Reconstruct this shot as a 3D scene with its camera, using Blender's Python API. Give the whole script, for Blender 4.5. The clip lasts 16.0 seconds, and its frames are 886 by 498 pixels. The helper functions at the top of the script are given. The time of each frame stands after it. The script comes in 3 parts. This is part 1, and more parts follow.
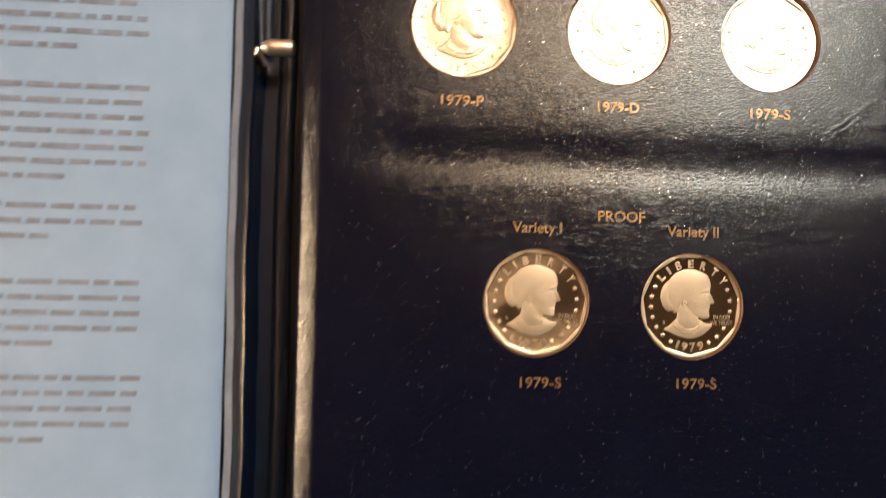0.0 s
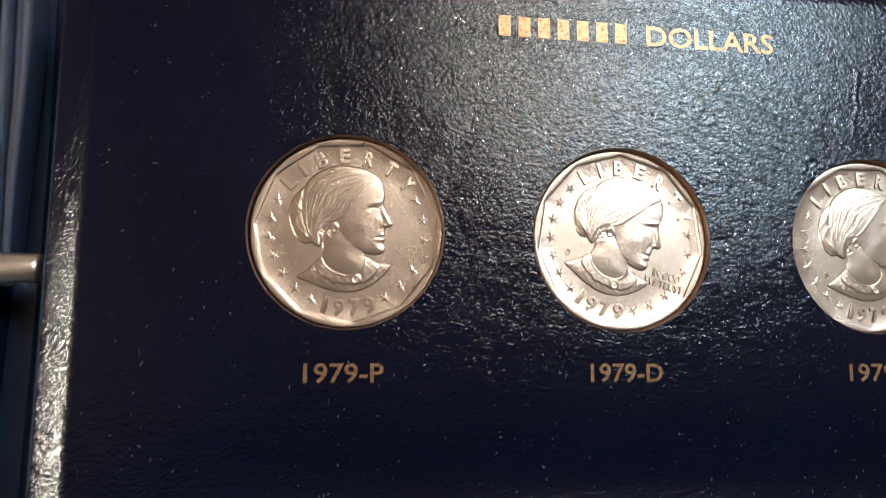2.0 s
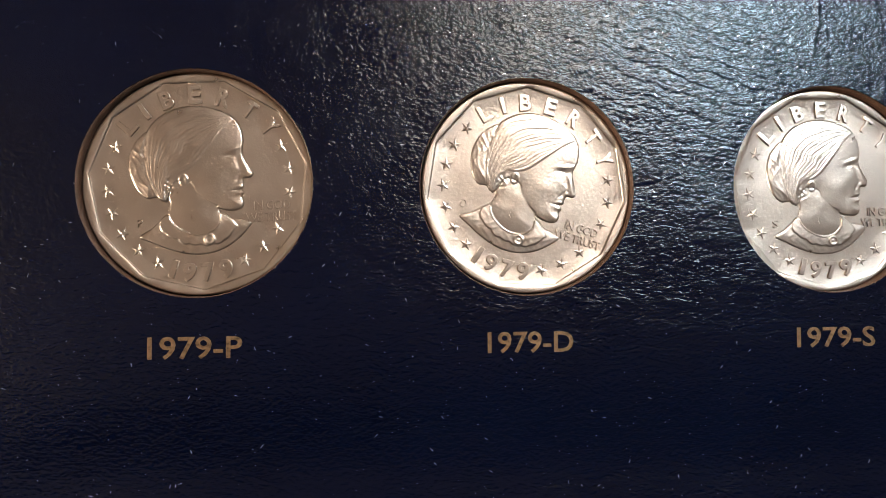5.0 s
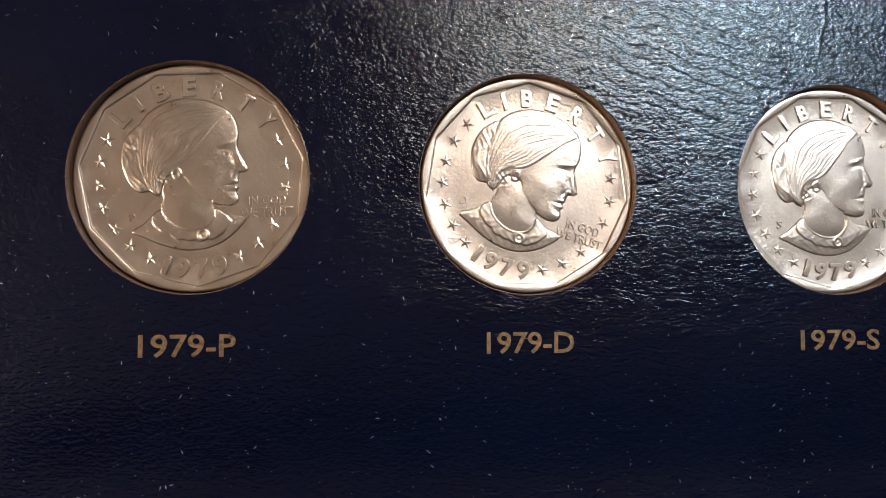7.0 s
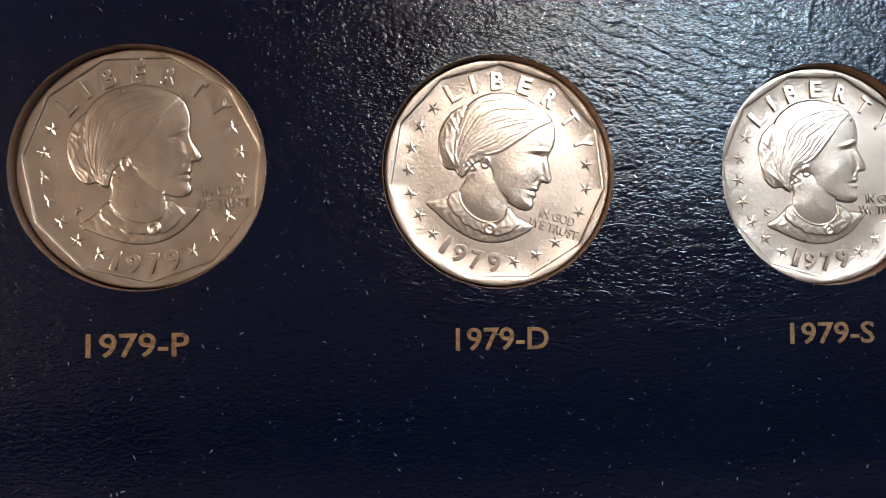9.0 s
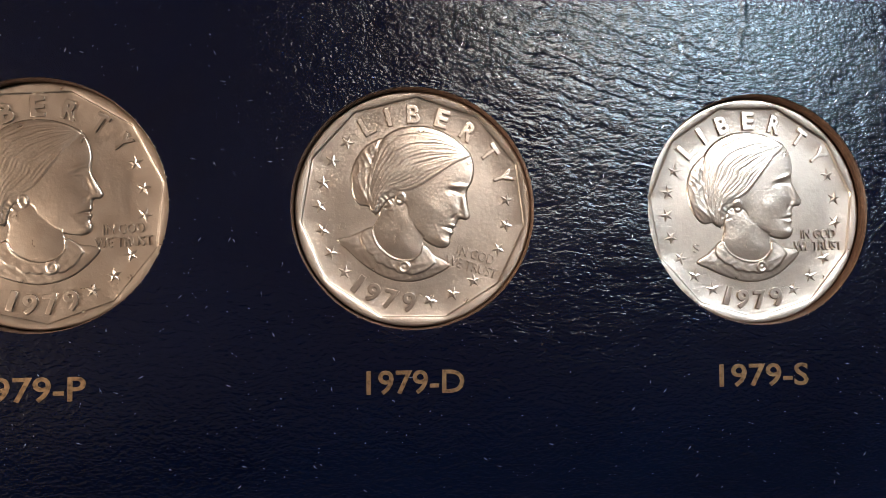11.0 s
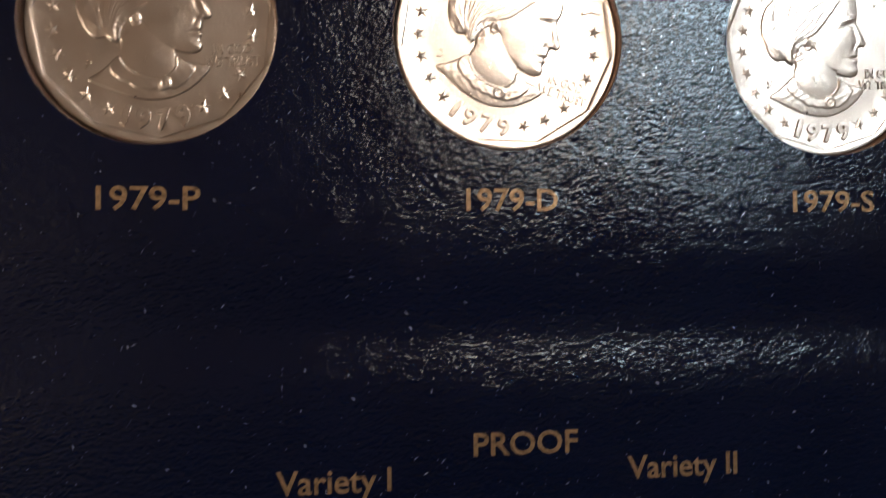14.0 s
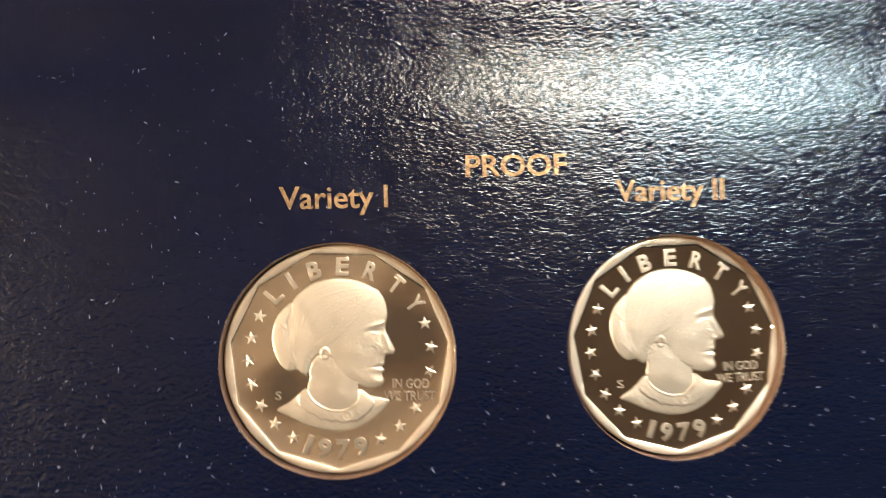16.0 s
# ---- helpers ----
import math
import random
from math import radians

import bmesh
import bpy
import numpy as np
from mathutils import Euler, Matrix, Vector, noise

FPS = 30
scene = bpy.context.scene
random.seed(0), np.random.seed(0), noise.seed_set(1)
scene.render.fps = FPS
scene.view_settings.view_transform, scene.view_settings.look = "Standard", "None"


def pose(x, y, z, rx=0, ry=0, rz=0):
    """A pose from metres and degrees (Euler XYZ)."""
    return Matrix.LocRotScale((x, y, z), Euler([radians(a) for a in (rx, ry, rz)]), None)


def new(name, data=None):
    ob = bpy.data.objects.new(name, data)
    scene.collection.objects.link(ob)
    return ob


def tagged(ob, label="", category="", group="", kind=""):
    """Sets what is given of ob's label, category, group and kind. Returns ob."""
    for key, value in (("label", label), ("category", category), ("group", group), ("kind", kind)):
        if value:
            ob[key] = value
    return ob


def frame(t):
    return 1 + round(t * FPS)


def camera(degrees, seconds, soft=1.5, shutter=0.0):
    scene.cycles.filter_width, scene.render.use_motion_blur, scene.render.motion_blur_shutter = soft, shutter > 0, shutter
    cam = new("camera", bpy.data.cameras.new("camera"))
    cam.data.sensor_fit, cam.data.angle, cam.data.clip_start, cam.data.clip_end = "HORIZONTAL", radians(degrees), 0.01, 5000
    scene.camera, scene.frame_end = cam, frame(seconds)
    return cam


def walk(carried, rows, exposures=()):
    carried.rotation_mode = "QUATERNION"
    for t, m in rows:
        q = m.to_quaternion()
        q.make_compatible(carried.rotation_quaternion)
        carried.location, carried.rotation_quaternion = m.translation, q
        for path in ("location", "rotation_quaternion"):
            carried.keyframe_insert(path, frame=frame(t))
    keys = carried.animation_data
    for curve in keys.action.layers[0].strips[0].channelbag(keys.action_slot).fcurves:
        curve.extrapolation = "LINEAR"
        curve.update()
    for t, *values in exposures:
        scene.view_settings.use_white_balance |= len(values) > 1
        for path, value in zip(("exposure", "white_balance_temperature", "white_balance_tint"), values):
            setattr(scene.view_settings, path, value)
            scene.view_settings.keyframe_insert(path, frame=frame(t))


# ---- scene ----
# Lengths below are in millimetres where a name or comment says so; MM turns them into metres.
MM = 0.001
cam = camera(67.2, 16.0, soft=0.75, shutter=0.5)
# seconds, eye in mm, and the turn about x, y, z in degrees (0, 0, 0 looks straight down on the page)
PATH = [
    (0, -53.24, -39.75, 165.31, 1.139, -4.965, 1.324),
    (0.2, -47.11, -31.75, 156.35, 1.060, -5.138, 0.394),
    (0.5, -40.02, -24.08, 139.22, 0.962, -6.065, 0.437),
    (0.8, -38.14, -17.38, 128.78, 3.859, -5.656, -0.615),
    (1, -37.25, -9.54, 122.86, 5.380, -5.645, -0.161),
    (1.2, -36.04, -4.00, 114.62, 6.776, -6.473, -0.185),
    (1.5, -34.93, 0.86, 103.66, 7.496, -6.710, -0.220),
    (1.7, -34.80, 3.84, 97.37, 7.704, -7.301, 0.026),
    (2, -34.42, 7.45, 92.46, 6.659, -8.011, 0.467),
    (2.3, -32.01, 13.49, 91.26, 6.529, -8.211, 0.582),
    (2.5, -28.05, 15.34, 89.68, 6.965, -7.943, 0.649),
    (2.8, -20.02, 15.76, 87.58, 7.095, -7.028, 0.006),
    (3, -17.76, 10.31, 86.02, 7.794, -6.761, -0.848),
    (3.2, -14.29, 5.76, 86.27, 5.236, -6.058, -0.517),
    (3.5, -13.09, 10.40, 87.32, 1.289, -5.916, -0.564),
    (4, -13.94, 5.69, 82.59, 1.296, -5.876, -0.383),
    (4.5, -14.26, 8.20, 84.74, 2.332, -6.374, -0.267),
    (4.7, -14.46, 9.60, 81.90, 2.148, -6.213, -0.362),
    (6.8, -14.50, 9.99, 80.17, 2.373, -6.731, 0.159),
    (7, -14.75, 9.40, 79.61, 2.227, -6.672, 0.141),
    (7.5, -13.93, 10.50, 78.12, 1.889, -6.674, 0.099),
    (8, -10.74, 9.68, 78.27, 2.453, -6.258, -0.254),
    (8.5, -10.43, 10.19, 77.01, 2.021, -6.326, -0.204),
    (9, -9.60, 9.06, 75.86, 1.931, -6.087, -0.415),
    (9.5, -4.77, 12.74, 76.66, 0.870, -5.994, 0.259),
    (10, 0.51, 13.85, 76.28, 1.548, -5.650, -0.281),
    (12.3, 1.16, 10.50, 72.50, 2.682, -5.903, -0.253),
    (12.5, -1.35, 10.17, 72.97, 2.171, -6.159, -0.199),
    (13, -5.91, 7.07, 72.66, 2.090, -6.191, -0.100),
    (13.5, -7.78, 2.44, 74.51, 1.743, -6.556, -0.268),
    (14, -12.79, -6.94, 75.37, 1.950, -7.485, -0.526),
    (14.5, -19.09, -13.63, 73.83, 1.425, -8.091, -0.691),
    (14.8, -19.69, -18.85, 75.19, 0.055, -7.333, 0.090),
    (15, -17.71, -23.77, 77.00, -0.145, -7.231, 0.159),
    (15.2, -11.57, -28.58, 78.35, -0.284, -5.880, -0.023),
    (15.5, -7.75, -34.30, 82.31, -0.663, -5.487, 0.666),
    (15.8, -8.59, -38.57, 82.31, 0.977, -5.576, -0.434),
    (16, -9.70, -39.27, 78.44, 2.171, -5.109, -1.916),
]
EXPOSURES = [
    (0.0, 0.38, 9100, 14), (0.6, 0.3, 8900, 13), (1.5, 0.05, 6900, 10), (2.0, 0.0, 6050, 4), (2.6, 0.0, 5950, 4), (9.0, -0.05, 5700, 3), (13.4, -0.25, 5800, 4), (14.0, -0.45, 5950, 5),
    (14.5, -0.3, 6300, 6), (15.0, 1.1, 6300, 3), (16.0, 1.27, 6450, -1),
]
walk(cam, [(t, pose(x * MM, y * MM, z * MM, rx, ry, rz)) for t, x, y, z, rx, ry, rz in PATH], EXPOSURES)

# ---- the room's size and its lamps (metres) ----
TABLE_Z = -0.0245
FLOOR_Z = TABLE_Z - 0.74
CEILING_Z = TABLE_Z + 1.65
MAIN_LAMP = (0.70, 0.80)
MAIN_LAMP_SIZE = (0.90, 0.40)
MAIN_LAMP_WARM, MAIN_LAMP_COOL = 25.0, 42.0
SIDE_LAMP = (-0.32, 1.26)  # along the west wall, and above the table
SIDE_LAMP_STRENGTH = 195.0

world = bpy.data.worlds.new("world")
world.use_nodes = True
world.node_tree.nodes["Background"].inputs[0].default_value = (0.02, 0.02, 0.022, 1)
scene.world = world


# ---- materials ----
class Nodes:
    """A small wrapper that makes nodes and links them by name."""

    def __init__(self, name):
        self.mat = bpy.data.materials.new(name)
        self.mat.use_nodes = True
        self.tree = self.mat.node_tree
        self.bsdf = self.tree.nodes["Principled BSDF"]
        self.out = self.tree.nodes["Material Output"]

    def add(self, kind, **inputs):
        node = self.tree.nodes.new(kind)
        for key, value in inputs.items():
            self.put(node, key, value)
        return node

    def put(self, node, key, value):
        slot = node.inputs[int(key[1:]) if key[0] == "i" and key[1:].isdigit() else key.replace("_", " ")]
        if isinstance(value, bpy.types.NodeSocket):
            self.tree.links.new(value, slot)
        else:
            slot.default_value = value

    def coords(self, scale=(1, 1, 1), turn=0.0):
        tex = self.add("ShaderNodeTexCoord")
        mapping = self.add("ShaderNodeMapping", Vector=tex.outputs["Object"])
        mapping.inputs["Scale"].default_value = scale
        mapping.inputs["Rotation"].default_value = (0, 0, radians(turn))
        return mapping.outputs[0]

    def noise(self, vector, scale, detail=3.0, rough=0.55, distortion=0.0):
        node = self.add("ShaderNodeTexNoise", Vector=vector, Scale=scale, Detail=detail, Roughness=rough, Distortion=distortion)
        return node

    def ramp(self, value, *stops):
        node = self.add("ShaderNodeValToRGB", Fac=value)
        els = node.color_ramp.elements
        while len(els) < len(stops):
            els.new(0.5)
        for el, (at, colour) in zip(els, stops):
            el.position = at
            el.color = colour if len(colour) == 4 else (*colour, 1)
        return node.outputs[0]

    def math(self, op, a, b=0.0, clamp=False):
        node = self.add("ShaderNodeMath", i0=a, i1=b)
        node.operation, node.use_clamp = op, clamp
        return node.outputs[0]

    def bump(self, height, strength, distance, normal=None):
        node = self.add("ShaderNodeBump", Height=height, Strength=strength, Distance=distance)
        if normal is not None:
            self.put(node, "Normal", normal)
        return node.outputs[0]

    def set(self, **inputs):
        for key, value in inputs.items():
            self.put(self.bsdf, key, value)
        return self.mat


def grey(v):
    return (v, v, v)


# x, y of both ends, width and height in mm
CREASES = [(17.6, 40.4, 23.3, 47.8, 0.35, 0.6), (43.8, 38.5, 45.4, 48.5, 0.25, 0.6), (61.7, -3.1, 76.0, 6.6, 0.4, 0.8), (61.8, -5.2, 70.2, 0.6, 0.3, 0.6), (54.9, -16.9, 59.6, -9.5, 0.4, 0.8)]
BUMP = 0.225


def leatherette(name, dark, light, gloss=0.10, folds=False):
    """Embossed navy leatherette: fine pebbles drawn out into short wrinkles, longer creases, dull and shiny patches."""
    n = Nodes(name)
    at = n.coords()
    warp = n.noise(at, 220, 3, 0.55)
    push = n.add("ShaderNodeVectorMath", i0=warp.outputs["Color"], i1=(0.0018, 0.0018, 0.0))
    push.operation = "MULTIPLY"
    moved = n.add("ShaderNodeVectorMath", i0=at, i1=push.outputs[0])
    moved.operation = "ADD"

    def stretched(scale, turn):
        node = n.add("ShaderNodeMapping", Vector=moved.outputs[0])
        node.inputs["Scale"].default_value = scale
        node.inputs["Rotation"].default_value = (0, 0, radians(turn))
        return node.outputs[0]

    def scaled(value, k):
        return n.math("MULTIPLY", value, k)

    def added(*values):
        total = values[0]
        for v in values[1:]:
            total = n.math("ADD", total, v)
        return total

    cell = n.add("ShaderNodeTexVoronoi", Vector=stretched((0.82, 1.25, 1.0), -12), Scale=2450.0)
    cell.feature = "SMOOTH_F1"
    pits = n.ramp(n.noise(stretched((0.7, 1.25, 1.0), -12), 1750, 3, 0.6).outputs[0], (0.36, grey(0)), (0.56, grey(1)))
    long = n.noise(stretched((0.45, 1.5, 1.0), -14), 900, 3, 0.55, 0.3)
    fine = n.noise(at, 4200, 2, 0.6)
    crease = n.noise(stretched((0.35, 1.3, 1.0), 30), 210, 3, 0.6, 0.5)
    lines = n.ramp(crease.outputs[0], (0.465, grey(1)), (0.5, grey(0)), (0.535, grey(1)))
    grit = n.ramp(n.noise(stretched((0.8, 1.1, 1.0), 40), 2100, 2, 0.5).outputs[0], (0.60, grey(0)), (0.74, grey(1)))
    height = added(scaled(grit, 0.42), scaled(cell.outputs["Distance"], -0.75), scaled(pits, 0.24), scaled(fine.outputs[0], 0.14), scaled(long.outputs[0], 0.7), scaled(lines, 0.22))
    if folds:
        # a fan of long soft wrinkles on the board between and above the openings
        away = n.add("ShaderNodeVectorMath", i0=at, i1=(0.027, 0.037, 0.0))
        away.operation = "SUBTRACT"
        squash = n.add("ShaderNodeVectorMath", i0=away.outputs[0], i1=(1.0, 1.9, 0.0))
        squash.operation = "MULTIPLY"
        far = n.add("ShaderNodeVectorMath", i0=squash.outputs[0])
        far.operation = "LENGTH"
        mask = n.ramp(scaled(far.outputs["Value"], 30.0), (0.25, grey(1)), (0.75, grey(0)))
        turned = n.add("ShaderNodeMapping", Vector=moved.outputs[0])
        turned.inputs["Rotation"].default_value = (0, 0, radians(108))
        wave = n.add("ShaderNodeTexWave", Vector=turned.outputs[0], Scale=165.0, Distortion=8.0, Detail=3.0, Detail_Scale=0.9)
        groove = n.ramp(wave.outputs["Fac"], (0.0, grey(0)), (0.38, grey(1)))
        height = added(height, scaled(n.math("MULTIPLY", groove, mask), 0.62))
        # single sharp creases pressed into the board (mm)
        for x0, y0, x1, y1, wide, deep in CREASES:
            run = Vector((x1 - x0, y1 - y0, 0)) * MM
            rel = n.add("ShaderNodeVectorMath", i0=moved.outputs[0], i1=(x0 * MM + 0.0009, y0 * MM + 0.0009, 0.0))
            rel.operation = "SUBTRACT"
            dot = n.add("ShaderNodeVectorMath", i0=rel.outputs[0], i1=tuple(run / run.length_squared))
            dot.operation = "DOT_PRODUCT"
            foot = n.add("ShaderNodeVectorMath", i0=tuple(run))
            foot.operation = "SCALE"
            n.put(foot, "Scale", n.math("ADD", dot.outputs["Value"], 0.0, clamp=True))
            off = n.add("ShaderNodeVectorMath", i0=rel.outputs[0], i1=foot.outputs[0])
            off.operation = "DISTANCE"
            height = added(height, n.ramp(scaled(off.outputs["Value"], 0.5 / (wide * MM)), (0.0, grey(deep)), (1.0, grey(0))))
    normal = n.bump(height, BUMP, 0.00032)
    wide = n.noise(at, 45, 3, 0.6)
    colour = n.ramp(wide.outputs[0], (0.3, dark), (0.7, light))
    rough = n.ramp(n.noise(at, 500, 3, 0.6).outputs[0], (0.3, grey(gloss - 0.04)), (0.75, grey(gloss + 0.06)))
    return n.set(Base_Color=colour, Roughness=rough, Normal=normal, IOR=1.5, Specular_IOR_Level=0.43, Specular_Tint=(0.84, 0.94, 1.0, 1.0))


LEATHER = leatherette("navy_leatherette", (0.0003, 0.0015, 0.0092), (0.0005, 0.0023, 0.0128), folds=True)
COVER = leatherette("cover_leatherette", (0.002, 0.004, 0.013), (0.003, 0.006, 0.02), 0.26)


def coin_metal(name, colour, rough_low, rough_high, bump, grain, wear=0.5):
    n = Nodes(name)
    at = n.coords()
    spots = n.noise(at, 520, 4, 0.62)
    tint = n.ramp(n.noise(at, 130, 3, 0.6).outputs[0], (0.3, tuple(c * 0.86 for c in colour)), (0.7, colour))
    rough = n.ramp(spots.outputs[0], (0.3, grey(rough_low)), (0.7, grey(rough_high)))
    small = n.noise(at, grain, 3, 0.6)
    marks = n.noise(n.coords((1, 0.25, 1), 35), 900, 2, 0.5)
    height = n.math("ADD", small.outputs[0], n.math("MULTIPLY", marks.outputs[0], 0.5))
    # small nicks and hairline scratches from handling
    nicks = n.ramp(n.noise(at, 1150, 2, 0.5, 0.4).outputs[0], (0.27, grey(0)), (0.36, grey(1)))
    scratch = n.noise(n.coords((1, 0.07, 1), -28), 1500, 2, 0.5)
    hairlines = n.ramp(scratch.outputs[0], (0.27, grey(0)), (0.33, grey(1)))
    height = n.math("ADD", height, n.math("MULTIPLY", n.math("ADD", nicks, hairlines), wear))
    return n.set(Base_Color=tint, Metallic=1.0, Roughness=rough, Normal=n.bump(height, bump, 0.00003))


CLAD = coin_metal("clad_metal", (0.54, 0.475, 0.41), 0.27, 0.36, 0.7, 2600, 0.3)
CLAD_RELIEF = coin_metal("clad_metal_relief", (0.55, 0.485, 0.42), 0.27, 0.35, 0.6, 2800, 0.2)
# Mirror metal coloured dark to stand in for the camera's dark reflection.
DARK_REFLECTION_FIELD = coin_metal("proof_dark_reflection_field", (0.27, 0.25, 0.225), 0.02, 0.05, 0.03, 600, 0.0)


def hazed_reflection_field():
    """A cloudy proof mirror with a golden ceiling reflection and dark patches beside the bust painted into its colour.
    """
    n = Nodes("proof_hazed_reflection_field")
    at = n.coords()
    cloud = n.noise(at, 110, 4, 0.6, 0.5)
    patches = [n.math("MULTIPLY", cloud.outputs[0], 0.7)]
    # centres of the painted dark reflection patches
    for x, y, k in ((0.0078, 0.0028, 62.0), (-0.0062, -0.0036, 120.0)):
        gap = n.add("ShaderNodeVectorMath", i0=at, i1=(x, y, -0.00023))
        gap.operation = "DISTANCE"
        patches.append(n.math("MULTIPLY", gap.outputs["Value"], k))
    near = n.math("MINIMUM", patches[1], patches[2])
    haze_reflection = n.ramp(n.math("ADD", patches[0], near), (0.50, grey(0)), (0.88, grey(1)))
    colour = n.ramp(haze_reflection, (0.0, (0.26, 0.255, 0.25)), (1.0, (0.56, 0.475, 0.37)))
    rough = n.ramp(haze_reflection, (0.0, grey(0.06)), (1.0, grey(0.27)))
    return n.set(Base_Color=colour, Metallic=1.0, Roughness=rough, Normal=n.bump(n.noise(at, 1100, 3).outputs[0], 0.12, 0.00003))


HAZED_REFLECTION_FIELD = hazed_reflection_field()
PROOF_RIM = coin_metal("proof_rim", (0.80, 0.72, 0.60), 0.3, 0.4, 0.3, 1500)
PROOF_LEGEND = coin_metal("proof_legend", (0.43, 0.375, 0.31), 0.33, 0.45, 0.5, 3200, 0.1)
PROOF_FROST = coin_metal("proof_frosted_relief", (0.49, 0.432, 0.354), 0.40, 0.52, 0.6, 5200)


def board_edge():
    n = Nodes("cut_board_edge")
    at = n.coords((1, 1, 4))
    colour = n.ramp(n.noise(at, 900, 4, 0.65).outputs[0], (0.25, (0.05, 0.029, 0.021)), (0.75, (0.175, 0.096, 0.06)))
    return n.set(Base_Color=colour, Roughness=0.45, Normal=n.bump(n.noise(at, 1800, 3).outputs[0], 0.5, 0.0001))


def foil():
    n = Nodes("gold_stamping_foil")
    at = n.coords()
    wear = n.noise(at, 1700, 3, 0.65)
    colour = n.ramp(wear.outputs[0], (0.28, (0.08, 0.050, 0.027)), (0.5, (0.25, 0.157, 0.085)), (0.8, (0.33, 0.21, 0.117)))
    return n.set(Base_Color=colour, Metallic=0.7, Roughness=0.38, Normal=n.bump(wear.outputs[0], 0.5, 0.00008))


def paper():
    n = Nodes("pale_blue_paper")
    at = n.coords()
    colour = n.ramp(n.noise(at, 60, 4, 0.6).outputs[0], (0.3, (0.135, 0.255, 0.45)), (0.7, (0.16, 0.29, 0.50)))
    return n.set(Base_Color=colour, Roughness=0.6, Normal=n.bump(n.noise(at, 1500, 3).outputs[0], 0.25, 0.00006))


def plain(name, colour, rough, metal=0.0, scale=300, vary=0.18, bump=0.15):
    n = Nodes(name)
    at = n.coords()
    tone = n.noise(at, scale, 4, 0.6)
    base = n.ramp(tone.outputs[0], (0.3, tuple(c * (1 - vary) for c in colour)), (0.7, tuple(min(1, c * (1 + vary)) for c in colour)))
    return n.set(Base_Color=base, Metallic=metal, Roughness=rough, Normal=n.bump(n.noise(at, scale * 4, 3).outputs[0], bump, 0.0001))


def wood():
    n = Nodes("varnished_oak")
    at = n.coords((1.0, 14.0, 14.0))
    warp = n.noise(n.coords((1.5, 6, 6)), 4, 3)
    grain = n.add("ShaderNodeTexNoise", Vector=at, Scale=9.0, Detail=6.0, Roughness=0.65, Distortion=0.6)
    pores = n.noise(n.coords((6, 110, 110)), 16, 3, 0.6)
    mixed = n.math("ADD", n.math("MULTIPLY", grain.outputs[0], 0.75), n.math("MULTIPLY", warp.outputs[0], 0.25))
    colour = n.ramp(mixed, (0.34, (0.10, 0.032, 0.006)), (0.5, (0.27, 0.10, 0.022)), (0.68, (0.40, 0.17, 0.045)))
    dark = n.ramp(pores.outputs[0], (0.36, grey(0.25)), (0.44, grey(1)))
    both = n.add("ShaderNodeMix")
    both.data_type, both.blend_type = "RGBA", "MULTIPLY"
    n.put(both, "i0", 1.0)
    n.put(both, "i6", colour)
    n.put(both, "i7", dark)
    return n.set(Base_Color=both.outputs[2], Roughness=0.13, Normal=n.bump(pores.outputs[0], 0.12, 0.0004), Coat_Weight=0.5, Coat_Roughness=0.08)


def glow(name, colour, strength):
    n = Nodes(name)
    return n.set(Base_Color=(0.8, 0.8, 0.8, 1), Emission_Color=(*colour, 1), Emission_Strength=strength)


BOARD_EDGE, FOIL, PAPER, WOOD = board_edge(), foil(), paper(), wood()
INK = plain("grey_blue_print", (0.105, 0.155, 0.245), 0.6, vary=0.25)
STEEL = plain("nickel_plated_steel", (0.68, 0.65, 0.60), 0.36, 1.0, 600, 0.1, 0.1)
SLEEVE = plain("pale_plastic_edge", (0.25, 0.34, 0.50), 0.3, 0.0, 200, 0.15, 0.2)
SOFT_LINING = plain("soft_navy_lining", (0.010, 0.022, 0.05), 0.55, 0, 160, 0.3, 0.3)
LINING = plain("smooth_navy_lining", (0.004, 0.014, 0.042), 0.33, 0, 120, 0.3, 0.2)
FRAY = plain("frayed_board", (0.30, 0.25, 0.21), 0.7)
DUST_AND_GLINTS = plain("pale_lint_and_glints", (0.50, 0.53, 0.58), 0.8)
WALL = plain("wall_paint", (0.42, 0.35, 0.285), 0.85, 0, 3, 0.06, 0.1)
# near-black, for the unseen south side that keeps reflections dark
DARK_BLOCKER = plain("dark_blocker_paint", (0.035, 0.033, 0.036), 0.8, 0, 3, 0.08, 0.1)
CEILING = plain("ceiling_paint", (0.39, 0.31, 0.25), 0.9, 0, 3, 0.05, 0.1)
FLOOR = plain("floor_carpet", (0.26, 0.19, 0.14), 0.95, 0, 40, 0.25, 0.4)
LAMP_BODY = plain("lamp_enamel", (0.7, 0.68, 0.64), 0.4, 0, 20, 0.05, 0.05)
GLOW_WARM = glow("lamp_diffuser_warm", (1.0, 0.78, 0.62), MAIN_LAMP_WARM)
GLOW_COOL = glow("lamp_diffuser_cool", (0.87, 0.95, 1.0), MAIN_LAMP_COOL)
GLOW_SIDE = glow("lamp_shade_warm", (1.0, 0.78, 0.60), SIDE_LAMP_STRENGTH)


# ---- mesh helpers ----
def part(name, bm, material, parent=None, label="", smooth=None, unit=MM):
    """Links a bmesh (in mm unless unit says otherwise) as one mesh object under parent. smooth: the angle past which edges stay sharp."""
    mesh = bpy.data.meshes.new(name)
    bmesh.ops.scale(bm, vec=(unit, unit, unit), verts=bm.verts)
    bm.to_mesh(mesh)
    bm.free()
    return mesh_part(name, mesh, material, parent, label, smooth)


